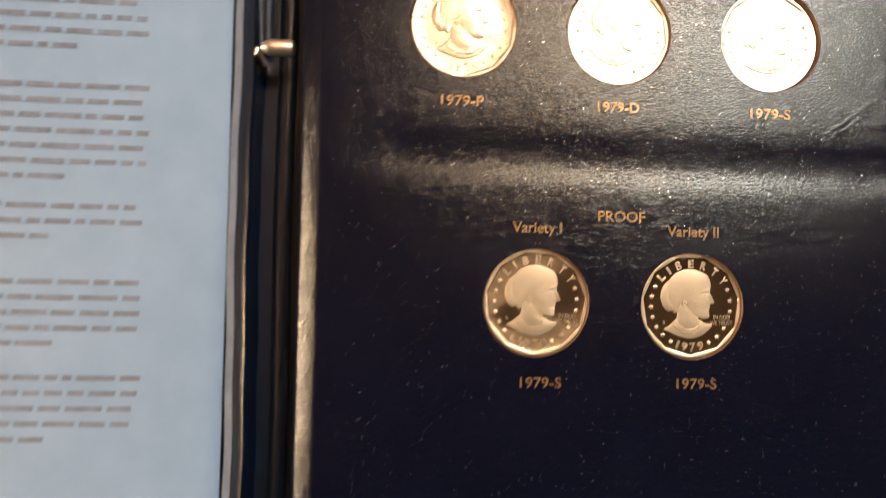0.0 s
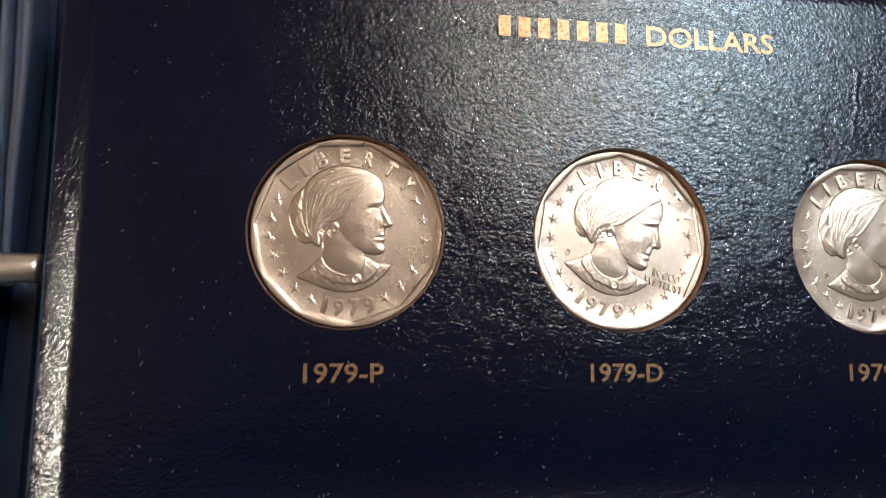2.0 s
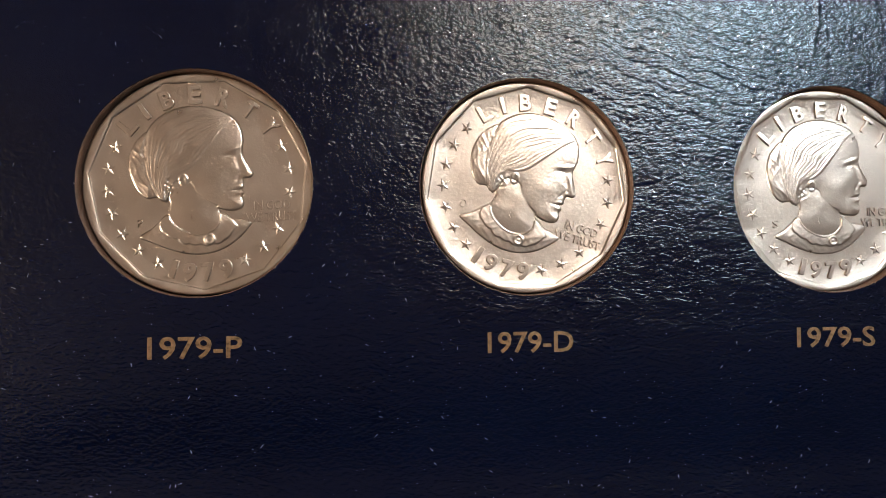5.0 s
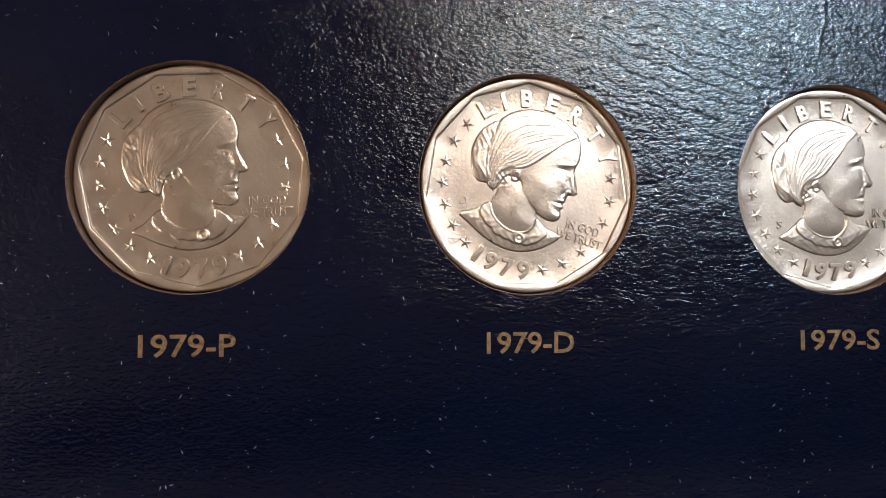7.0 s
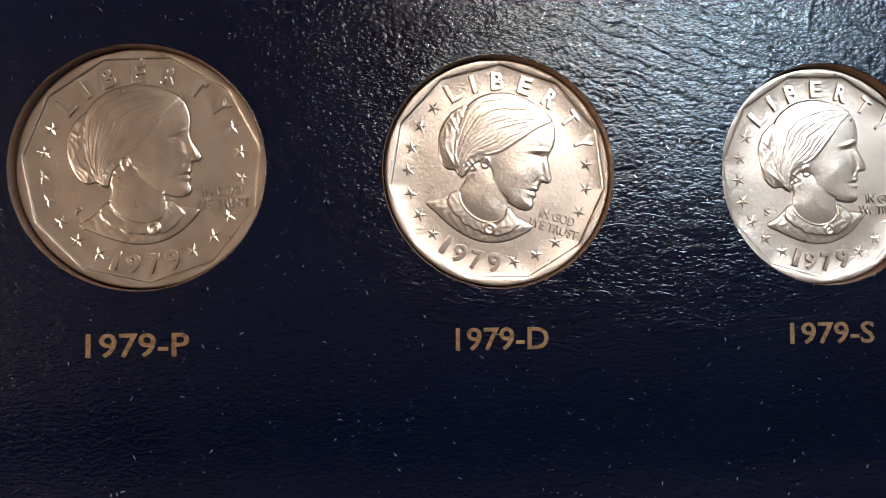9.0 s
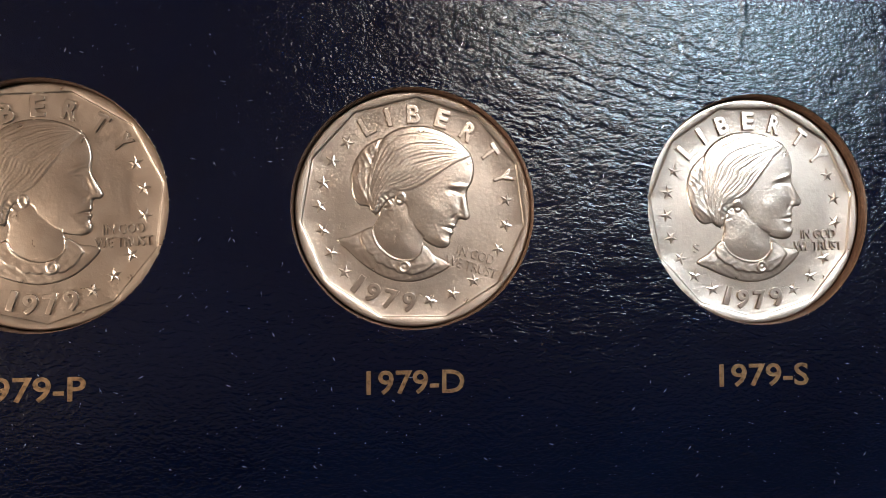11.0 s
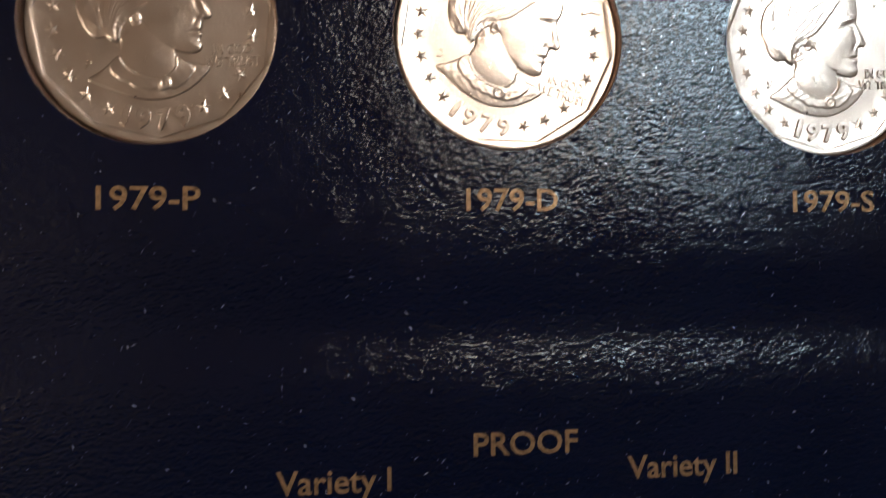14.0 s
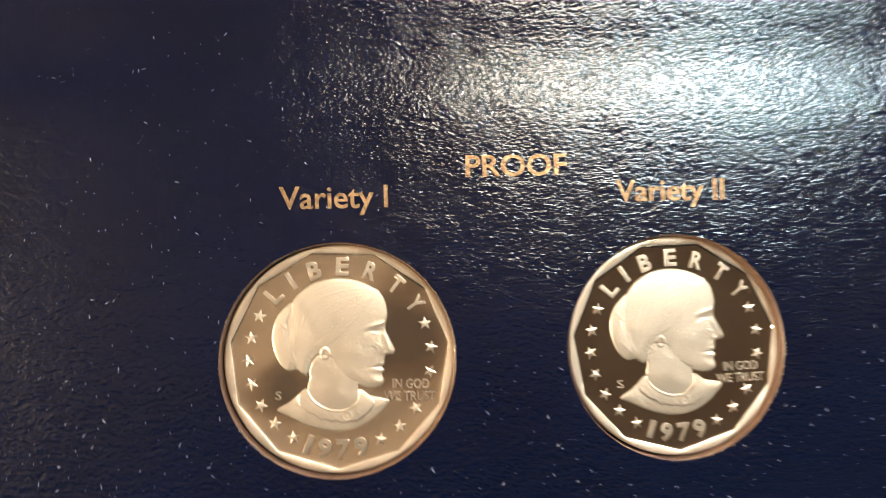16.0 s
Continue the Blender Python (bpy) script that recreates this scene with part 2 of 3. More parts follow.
def mesh_part(name, mesh, material, parent=None, label="", smooth=None):
    mesh.materials.clear()
    for m in material if isinstance(material, (list, tuple)) else [material]:
        mesh.materials.append(m)
    if smooth is not None:
        mesh.polygons.foreach_set("use_smooth", [True] * len(mesh.polygons))
        mesh.set_sharp_from_angle(angle=radians(smooth))
    ob = new(name, mesh)
    if parent:
        ob.parent = parent
    if label:
        tagged(ob, label)
    return ob


def add_box(bm, lo, hi, bevel=0.0, segments=2):
    made = bmesh.ops.create_cube(bm, size=1.0)["verts"]
    for v in made:
        v.co = Vector([lo[k] + (v.co[k] + 0.5) * (hi[k] - lo[k]) for k in range(3)])
    if bevel:
        edges = list({e for v in made for e in v.link_edges})
        bmesh.ops.bevel(bm, geom=edges, offset=bevel, segments=segments, affect="EDGES", profile=0.5)
    return bm


def box(lo, hi, bevel=0.0, segments=2):
    return add_box(bmesh.new(), lo, hi, bevel, segments)


def lathe(bm, profile, steps=96, centre=(0, 0), closed=False, radius=None):
    """Rings of (radius, z), turned about z. radius(angle, r) may reshape a ring."""
    rings = []
    for r, z in profile:
        ring = []
        for k in range(steps):
            a = 2 * math.pi * k / steps
            rr = radius(a, r) if radius else r
            ring.append(bm.verts.new((centre[0] + rr * math.cos(a), centre[1] + rr * math.sin(a), z)))
        rings.append(ring)
    for low, high in zip(rings, rings[1:] + (rings[:1] if closed else [])):
        for k in range(steps):
            bm.faces.new((low[k], low[(k + 1) % steps], high[(k + 1) % steps], high[k]))
    return rings


def lettering(body, width, height, depth, rounded=0.0, bold=0.0):
    """A mesh (metres) of built-in type, its left foot at the origin: width and capital height in mm."""
    data = bpy.data.curves.new("lettering", "FONT")
    data.body, data.extrude, data.resolution_u = body, 0.5, 3
    data.bevel_depth, data.bevel_resolution, data.offset = rounded, 1, bold - rounded * 0.6
    ob = bpy.data.objects.new("lettering", data)
    scene.collection.objects.link(ob)
    bpy.context.view_layer.update()
    mesh = bpy.data.meshes.new_from_object(ob.evaluated_get(bpy.context.evaluated_depsgraph_get()))
    bpy.data.objects.remove(ob)
    co = np.empty(len(mesh.vertices) * 3)
    mesh.vertices.foreach_get("co", co)
    co = co.reshape(-1, 3)
    left, right, top = co[:, 0].min(), co[:, 0].max(), co[:, 1].max()
    co = np.stack([(co[:, 0] - left) / (right - left) * width, co[:, 1] / top * height, (co[:, 2] / np.abs(co[:, 2]).max() + 1) * 0.5 * depth], 1) * MM
    mesh.vertices.foreach_set("co", co.ravel())
    return mesh


def empty(name, at=(0, 0, 0)):
    ob = new(name)
    ob.empty_display_size = 0.01
    ob.location = Vector(at) * MM
    return ob


# ---- the room ----
# The south side is an added dark blocker, standing in for whoever holds the camera.
ROOM, SOUTH = 2.2, -0.52
for name, lo, hi in (
    ("wall_north", (-ROOM, ROOM, FLOOR_Z), (ROOM, ROOM + 0.1, CEILING_Z)),
    ("dark_blocker_south", (-ROOM, SOUTH - 0.1, FLOOR_Z), (ROOM, SOUTH, CEILING_Z)),
    ("wall_east", (ROOM, -ROOM - 0.1, FLOOR_Z), (ROOM + 0.1, ROOM + 0.1, CEILING_Z)),
    ("wall_west", (-ROOM - 0.1, -ROOM - 0.1, FLOOR_Z), (-ROOM, ROOM + 0.1, CEILING_Z)),
):
    tagged(part(name, box(lo, hi), DARK_BLOCKER if name == "dark_blocker_south" else WALL, unit=1), "plain wall added out of view to close the room and shape reflections", "wall", kind="structure")
tagged(part("floor", box((-2.3, -2.3, FLOOR_Z - 0.1), (2.3, 2.3, FLOOR_Z)), FLOOR, unit=1), "brown carpeted floor under the table", "floor", kind="structure")
tagged(part("ceiling", box((-2.3, -2.3, CEILING_Z), (2.3, 2.3, CEILING_Z + 0.1)), CEILING, unit=1), "plain painted ceiling above the table", "ceiling", kind="structure")


def ceiling_lamp():
    lamp = tagged(new("ceiling_light"), "lit flat ceiling light with two glowing diffuser panels", "ceiling light")
    lamp.location = (*MAIN_LAMP, CEILING_Z)
    w, d = (s / 2 for s in MAIN_LAMP_SIZE)
    part("housing", box((-w + 0.06, -d + 0.06, -0.06), (w - 0.06, d - 0.06, 0), 0.008), LAMP_BODY, lamp, unit=1)
    part("diffuser", box((-w, -d, -0.11), (0.028, d, -0.061), 0.004), GLOW_WARM, lamp, "warm white glowing diffuser", unit=1)
    part("diffuser", box((0.032, -d, -0.11), (w, d, -0.061), 0.004), GLOW_COOL, lamp, "cool white glowing diffuser", unit=1)
    side = tagged(new("wall_lamp"), "lit round warm lamp on the west wall", "wall lamp")
    side.matrix_basis = pose(-ROOM, SIDE_LAMP[0], TABLE_Z + SIDE_LAMP[1], 0, 90, 0)
    bm = bmesh.new()
    lathe(bm, [(0.0001, 0), (0.19, 0), (0.2, 0.02), (0.19, 0.03), (0.0001, 0.03)], 40)
    part("housing", bm, LAMP_BODY, side, smooth=40, unit=1)
    bm = bmesh.new()
    lathe(bm, [(0.175, 0.031), (0.165, 0.06), (0.12, 0.085), (0.05, 0.095), (0.0001, 0.097)], 40)
    part("shade", bm, GLOW_SIDE, side, "warm glowing glass shade", smooth=40, unit=1)


def wooden_table():
    table = tagged(new("table"), "varnished reddish-brown oak table under the album", "table")
    table.location = (0, 0, TABLE_Z)
    part("tabletop", box((-0.75, -0.42, -0.03), (0.75, 0.42, 0), 0.006, 3), WOOD, table, unit=1)
    part("apron", box((-0.66, -0.34, -0.11), (0.66, 0.34, -0.031)), WOOD, table, unit=1)
    for x in (-0.64, 0.64):
        for y in (-0.32, 0.32):
            part("leg", box((x - 0.035, y - 0.035, -0.74), (x + 0.035, y + 0.035, -0.112), 0.005), WOOD, table, unit=1)


ceiling_lamp()
wooden_table()

# ---- the album (mm from here on) ----
COIN_R = 13.4
HOLE_R = 13.67
COIN_TOP = -1.05
LEAF_THICK = 3.1
OPENINGS = [(-34.95, 20.72), (5.25, 20.62), (46.0, 20.66), (-15.1, -49.05), (25.65, -49.25)]
CLAD_COINS = [(-34.8, 20.75, 3.5), (5.34, 20.66, -17.3), (45.77, 20.58, 1.3)]
PROOF_COINS = [(-14.95, -48.95, -2.6), (25.8, -49.15, 0.7)]
LEFT, RIGHT, TOP, BOTTOM = -69.7, 84.0, 61.4, -128.0


def sag(x, y):
    """The leaf's surface: a shallow valley across it between the rows, and the hinge that falls away at the binding side."""
    fade = min(1.0, max(0.0, (x + 66) / 22.0))
    fade = fade * fade * (3 - 2 * fade)
    dy = y + 13.4 + 0.35 * math.sin(x / 23.0)
    z = -0.64 * fade * math.exp(-(dy**2) / (2 * (3.4 if dy < 0 else 4.6) ** 2))
    if x < LEFT:
        z -= (LEFT - x) * 0.32 + 0.017 * (LEFT - x) ** 2
    return z


def leaf_mesh():
    bm = bmesh.new()
    xs = [-74.7, -74.5, -73.9, -73.0, -72.0, -71.0, -70.3, LEFT] + list(np.linspace(LEFT + 0.5, RIGHT - 0.5, 76)) + [RIGHT]
    ys = [BOTTOM] + list(np.linspace(BOTTOM + 0.5, -28.5, 50)) + list(np.linspace(-27.5, 1.5, 42)) + list(np.linspace(3, TOP - 0.5, 36)) + [TOP]
    grid = {}
    for i, x in enumerate(xs):
        for j, y in enumerate(ys):
            edge = 0.28 if i in (0, len(xs) - 1) or j in (0, len(ys) - 1) else 0.0
            grid[i, j] = bm.verts.new((x, y, sag(x, y) - edge))
    for i in range(len(xs) - 1):
        for j in range(len(ys) - 1):
            bm.faces.new((grid[i, j], grid[i + 1, j], grid[i + 1, j + 1], grid[i, j + 1]))
    rim = [grid[i, 0] for i in range(len(xs))] + [grid[len(xs) - 1, j] for j in range(1, len(ys))]
    rim += [grid[i, len(ys) - 1] for i in range(len(xs) - 2, -1, -1)] + [grid[0, j] for j in range(len(ys) - 2, 0, -1)]
    low = [bm.verts.new((v.co.x, v.co.y, -LEAF_THICK if v.co.x > LEFT else v.co.z - 1.6)) for v in rim]
    for k in range(len(rim)):
        m = (k + 1) % len(rim)
        bm.faces.new((rim[m], rim[k], low[k], low[m]))
    bm.faces.new(list(reversed(low)))
    bmesh.ops.recalc_face_normals(bm, faces=bm.faces)
    mesh = bpy.data.meshes.new("leaf")
    bm.to_mesh(mesh)
    bm.free()
    # the round openings for the coins are cut right through the board
    ob = new("leaf_blank", mesh)
    bm = bmesh.new()
    for x, y in OPENINGS:
        made = bmesh.ops.create_cone(bm, cap_ends=True, segments=112, radius1=HOLE_R, radius2=HOLE_R, depth=20)["verts"]
        bmesh.ops.translate(bm, vec=(x, y, 0), verts=made)
    cut = bpy.data.meshes.new("cutter")
    bm.to_mesh(cut)
    bm.free()
    tool = new("cutter", cut)
    mod = ob.modifiers.new("openings", "BOOLEAN")
    mod.operation, mod.object, mod.solver = "DIFFERENCE", tool, "EXACT"
    bpy.context.view_layer.update()
    done = bpy.data.meshes.new_from_object(ob.evaluated_get(bpy.context.evaluated_depsgraph_get()))
    bpy.data.objects.remove(ob)
    bpy.data.objects.remove(tool)
    done.transform(Matrix.Scale(MM, 4))
    return done


album = tagged(empty("coin_album", (0, 0, TABLE_Z / MM)), "open navy leatherette coin album lying on the table", "coin album")
BASE = -TABLE_Z / MM


def on_album(ob, x=0.0, y=0.0, z=0.0, turn=0.0):
    """Sets a part of the album, whose own origin lies on the table under the page's origin."""
    ob.matrix_basis = pose(x * MM, y * MM, (z + BASE) * MM, 0, 0, turn)
    return ob


leaf = on_album(mesh_part("leaf", leaf_mesh(), LEATHER, album, "navy leatherette display leaf with five round openings", 38))

# brown cut edges of the openings, with a worn lip
for x, y in OPENINGS:
    bm = bmesh.new()
    wobble = [random.uniform(0, 6.28) for _ in range(4)]
    lathe(bm, [(HOLE_R + 0.03, -0.1), (HOLE_R - 0.06, -0.17), (HOLE_R - 0.1, -0.35), (HOLE_R - 0.12, -1.5), (HOLE_R - 0.12, -LEAF_THICK)], 112,
          radius=lambda a, r: r - 0.03 + 0.03 * math.sin(7 * a + wobble[0]) * math.sin(3 * a + wobble[1]) + 0.012 * math.sin(31 * a + wobble[2]))
    ob = part("opening_edge", bm, BOARD_EDGE, leaf, "brown cut board edge of the opening", 40)
    ob.location = (x * MM, y * MM, 0)


def stamp(body, x0, x1, foot, height):
    ob = mesh_part("lettering", lettering(body, x1 - x0, height, 0.05, 0.0, 0.014), FOIL, leaf, "gold foil lettering " + body)
    ob.location = (x0 * MM, foot * MM, (sag((x0 + x1) / 2, foot) + 0.015) * MM)
    return ob


stamp("1979-P", -40.3, -29.5, 0.0, 2.55)
stamp("1979-D", -0.1, 10.75, 0.0, 2.55)
stamp("1979-S", 40.55, 51.5, 0.0, 2.55)
stamp("1979-S", -18.9, -8.3, -70.3, 2.55)
stamp("1979-S", 21.75, 32.4, -70.3, 2.55)
stamp("PROOF", 0.45, 12.7, -28.0, 2.6)
stamp("Variety I", -21.5, -8.9, -31.35, 2.6)
stamp("Variety II", 18.7, 32.4, -31.4, 2.6)
stamp("DOLLARS", 9.7, 30.7, 50.6, 3.1)
# the name before it, as plain bars the width of its letters
step = (7.7 + 13.4) / 7
for k in range(7):
    bm = box((-13.4 + k * step, 50.6, 0), (-13.4 + k * step + step * 0.6, 53.7, 0.05))
    part("lettering", bm, FOIL, leaf, "plain gold foil bar")

# leaves and covers under the top leaf
for k, (dx, dy, turn, z0, z1) in enumerate(((0.5, 0.6, 1.7, -3.2, -6.2), (-0.4, -0.7, 0.2, -6.3, -9.3), (0.3, -0.3, -0.3, -9.4, -12.4), (0, -0.6, 0.1, -12.5, -15.5), (0.2, -0.3, 0.0, -15.6, -18.6))):
    bm = box((-68.0, BOTTOM, z1), (RIGHT, TOP, z0), 0.5, 3)
    on_album(part("leaf", bm, COVER, album, "navy leaf lying under the top leaf", 40), dx, dy, 0, turn)
on_album(part("back_cover", box((-72, BOTTOM - 4, -24.5), (RIGHT + 4, TOP + 1.0, -18.8), 1.2, 3), COVER, album, "stiff navy back cover", 40))
on_album(part("spine", box((-99, BOTTOM - 4, -24.5), (-72.2, TOP + 5.0, -22.3), 0.8, 3), LINING, album, "navy spine lining in the gutter", 40))
on_album(part("front_cover", box((-268, BOTTOM - 4, -24.5), (-99.2, TOP + 5.0, -20.2), 1.2, 3), COVER, album, "stiff navy front cover lying open", 40))


def curl(name, x, z, r0, material, label, y0, y1, lift=0.0):
    """A long rounded edge that runs along the gutter."""
    bm = bmesh.new()
    rows = []
    for j in range(33):
        y = y0 + (y1 - y0) * j / 32
        row = []
        for k in range(13):
            a = math.pi * (k / 12) * 1.1 - 0.15
            w = 0.25 * math.sin(y / 17.0) + lift * j / 32
            row.append(bm.verts.new((x + w + r0 * math.cos(a), y, z + r0 * 0.8 * math.sin(a))))
        rows.append(row)
    for a, b in zip(rows, rows[1:]):
        for k in range(12):
            bm.faces.new((a[k], a[k + 1], b[k + 1], b[k]))
    bmesh.ops.recalc_face_normals(bm, faces=bm.faces)
    return on_album(part(name, bm, material, album, label, 60))


def hinge_fold():
    """A strip of lining that stands up in two soft humps beside the post and narrows towards it."""
    bm, rows = bmesh.new(), []
    for j in range(29):
        t = j / 28
        y, left, right = 17.5 + 42.5 * t, -88.7 - 2.6 * t, -85.2 + 0.9 * t
        row = []
        for k in range(25):
            u = k / 24
            hump = abs(math.sin(2 * math.pi * u)) ** 0.8 * (0.6 + 0.8 * t)
            row.append(bm.verts.new((left + (right - left) * u + 0.12 * math.sin(y / 6.0), y, -16.2 + hump - (4.0 if k in (0, 24) else 0.0))))
        rows.append(row)
    for a, b in zip(rows, rows[1:]):
        for k in range(24):
            bm.faces.new((a[k], a[k + 1], b[k + 1], b[k]))
    bmesh.ops.recalc_face_normals(bm, faces=bm.faces)
    return on_album(part("hinge_fold", bm, SOFT_LINING, album, "soft folded strip of navy lining beside the post", 50))


def ridge(name, profile, material, label, y0, y1):
    """A thin strip with the given (x, z) profile that runs along the gutter, a little wavy."""
    bm = bmesh.new()
    rows = []
    for j in range(41):
        y = y0 + (y1 - y0) * j / 40
        w = 0.3 * math.sin(y / 19.0) + 0.12 * math.sin(y / 5.3)
        rows.append([bm.verts.new((x + w, y, z)) for x, z in profile])
    for a, b in zip(rows, rows[1:]):
        for k in range(len(profile) - 1):
            bm.faces.new((a[k], b[k], b[k + 1], a[k + 1]))
    bmesh.ops.solidify(bm, geom=bm.faces[:], thickness=0.25)
    bmesh.ops.recalc_face_normals(bm, faces=bm.faces)
    return on_album(part(name, bm, material, album, label, 50))


ridge("sleeve_edge", [(-95.6, -19.6), (-94.6, -18.4), (-93.6, -17.3), (-93.0, -16.7)], SLEEVE, "pale plastic edge of the paper's sleeve", BOTTOM, 59.0)
ridge("hinge_flap", [(-92.9, -16.8), (-91.4, -15.1), (-90.2, -14.0), (-89.5, -13.75), (-89.1, -14.2), (-88.9, -16.0), (-88.4, -19.0), (-87.6, -21.6)], LINING, "smooth navy hinge flap beside the sleeve", BOTTOM, 60.0)
hinge_fold()
curl("hinge_strip", -81.5, -22.6, 2.6, LINING, "dark navy hinge strip in the gutter", BOTTOM, TOP)


def binding_post():
    bm = bmesh.new()
    rings = lathe(bm, [(0.01, 0.0), (1.5, 0.05), (2.0, 0.35), (2.2, 0.9), (2.2, 6.9), (1.7, 7.3), (1.2, 8.6)], 32)
    bmesh.ops.rotate(bm, cent=(0, 0, 0), matrix=Matrix.Rotation(radians(-90), 3, "Y"), verts=bm.verts)
    post = on_album(part("binding_post", bm, STEEL, album, "short shiny steel binding post", 40), -78.0, 15.5, -10.6)
    bm = bmesh.new()
    add_box(bm, (-88.3, 13.2, -22.2), (-87.3, 15.6, -9.8), 0.45, 2)
    on_album(part("post_bracket", bm, STEEL, album, "small steel bracket behind the post", 40))


binding_post()


def printed_sheet():
    bm = bmesh.new()
    xs = [-262, -220, -180, -140, -115, -104, -100, -97.5, -96.2]
    zs = [-19.9, -19.6, -19.3, -19.0, -18.8, -18.7, -18.8, -19.2, -19.9]
    top = [[bm.verts.new((x, y, z)) for x, z in zip(xs, zs)] for y in (BOTTOM, 59.2)]
    low = [[bm.verts.new((x, y, z - 0.2)) for x, z in zip(xs, zs)] for y in (BOTTOM, 59.2)]
    for k in range(len(xs) - 1):
        bm.faces.new((top[0][k], top[0][k + 1], top[1][k + 1], top[1][k]))
        bm.faces.new((low[0][k + 1], low[0][k], low[1][k], low[1][k + 1]))
    for side in (0, 1):
        for k in range(len(xs) - 1):
            bm.faces.new((top[side][k], low[side][k], low[side][k + 1], top[side][k + 1]))
    for k in (0, len(xs) - 1):
        bm.faces.new((top[0][k], top[1][k], low[1][k], low[0][k]))
    bmesh.ops.recalc_face_normals(bm, faces=bm.faces)
    sheet = on_album(part("printed_sheet", bm, PAPER, album, "pale blue paper sheet with small grey print", 50))
    # lines of small print, word by word as plain bars, in five paragraphs
    rng = random.Random(7)
    for lines, first in ((5, 32.0), (7, 5.2), (3, -26.9), (5, -47.0), (5, -72.2)):
        for k in range(lines):
            y = first - 4.05 * k - 0.6
            right = -117.5 + rng.uniform(-1.2, 0.6) - (16 + 10 * rng.random() if k == lines - 1 else 0)
            x = -190.0
            bm = bmesh.new()
            while x < right - 2:
                w = min(rng.uniform(2.2, 10.0), right - x)
                add_box(bm, (x, y, -18.74), (x + w, y + 1.4, -18.66))
                x += w + 1.3
            part("print_line", bm, INK, sheet, "line of small grey print")
    return sheet


printed_sheet()


# ---- coins ----
def smooth_outline(points, per=6):
    """A closed Catmull-Rom line through points."""
    n, out = len(points), []
    for k in range(n):
        p0, p1, p2, p3 = (np.array(points[(k + d) % n], float) for d in (-1, 0, 1, 2))
        for s in range(per):
            t = s / per
            out.append(0.5 * (2 * p1 + (p2 - p0) * t + (2 * p0 - 5 * p1 + 4 * p2 - p3) * t**2 + (3 * p1 - p0 - 3 * p2 + p3) * t**3))
    return np.array(out)


def inside_depth(line, gx, gy):
    """How deep each grid point lies inside a closed line; negative outside."""
    best, odd = np.full(gx.shape, 1e9), np.zeros(gx.shape, bool)
    for (ax, ay), (bx, by) in zip(line, np.roll(line, -1, 0)):
        dx, dy = bx - ax, by - ay
        t = np.clip(((gx - ax) * dx + (gy - ay) * dy) / (dx * dx + dy * dy + 1e-12), 0, 1)
        best = np.minimum(best, (gx - ax - t * dx) ** 2 + (gy - ay - t * dy) ** 2)
        cross = (ay > gy) != (by > gy)
        odd ^= cross & (gx < ax + (gy - ay) * dx / (dy if abs(dy) > 1e-12 else 1e-12))
    return np.where(odd, 1, -1) * np.sqrt(best)


HEAD = [(-5.85, 6.3), (-5.0, 7.65), (-3.65, 8.65), (-1.9, 9.3), (0, 9.42), (1.9, 9.1), (3.6, 8.35), (4.65, 7.5), (5.2, 6.3), (5.37, 5.0), (5.2, 4.0), (5.2, 3.3),
        (5.75, 2.2), (6.25, 1.2), (6.3, 0.8), (6.0, 0.45), (5.3, 0.35), (5.12, -0.25), (5.1, -0.7), (4.85, -1.0), (5.1, -1.35), (4.85, -1.9), (5.08, -2.5),
        (4.8, -3.2), (3.8, -3.5), (2.4, -3.25), (0.55, -2.4), (-0.7, -1.3), (-1.3, -0.1), (-2.8, 0.1), (-3.4, -0.6), (-3.85, -1.85), (-4.9, -1.45), (-5.9, 1.0), (-6.2, 3.6)]
HAIR = [(-5.85, 6.3), (-5.0, 7.7), (-3.65, 8.7), (-1.9, 9.35), (0, 9.47), (1.9, 9.15), (3.6, 8.4), (4.4, 7.75), (2.7, 6.1), (1.15, 4.1), (-0.5, 2.2), (-1.8, 1.45), (-3.0, 1.15),
        (-3.8, 0.2), (-4.0, -0.9), (-4.1, -1.9), (-4.9, -1.55), (-5.9, 1.0), (-6.25, 3.6)]
HAIRLINE = [(4.9, 8.4), (4.4, 7.75), (2.7, 6.1), (1.15, 4.1), (-0.5, 2.2), (-1.8, 1.45), (-3.0, 1.0), (-4.0, -0.4), (-4.3, -2.2)]
SKULL = [(5.2, 7.6), (3.6, 8.35), (1.9, 9.1), (0, 9.42), (-1.9, 9.3), (-3.65, 8.65), (-5.0, 7.65), (-5.85, 6.3), (-6.2, 3.6), (-5.9, 1.0), (-4.9, -1.5), (-4.6, -2.4)]
BUN = [(-5.6, 6.35), (-6.85, 5.75), (-7.7, 4.4), (-8.05, 2.75), (-7.88, 1.1), (-7.15, -0.6), (-6.15, -1.5), (-5.0, -1.45), (-3.9, -2.0), (-4.3, 0.5), (-5.6, 2.5)]
NECK = [(-3.7, -1.2), (-3.6, -2.2), (-3.8, -3.6), (-3.1, -4.9), (-1.75, -5.8), (-0.3, -6.15), (1.15, -5.85), (2.05, -5.0), (2.2, -4.2), (2.1, -3.0), (3.2, -2.2), (1.0, 0.8), (-2.6, 0.8)]
BUST = [(-7.25, -6.05), (-5.8, -5.05), (-4.2, -3.6), (-3.7, -3.65), (-1.0, -4.6), (2.0, -3.7), (2.5, -3.65), (3.6, -4.4), (4.9, -4.65), (5.8, -5.1),
        (4.35, -6.75), (2.5, -7.95), (0.5, -8.5), (-1.5, -8.45), (-3.75, -7.8), (-5.75, -6.85)]
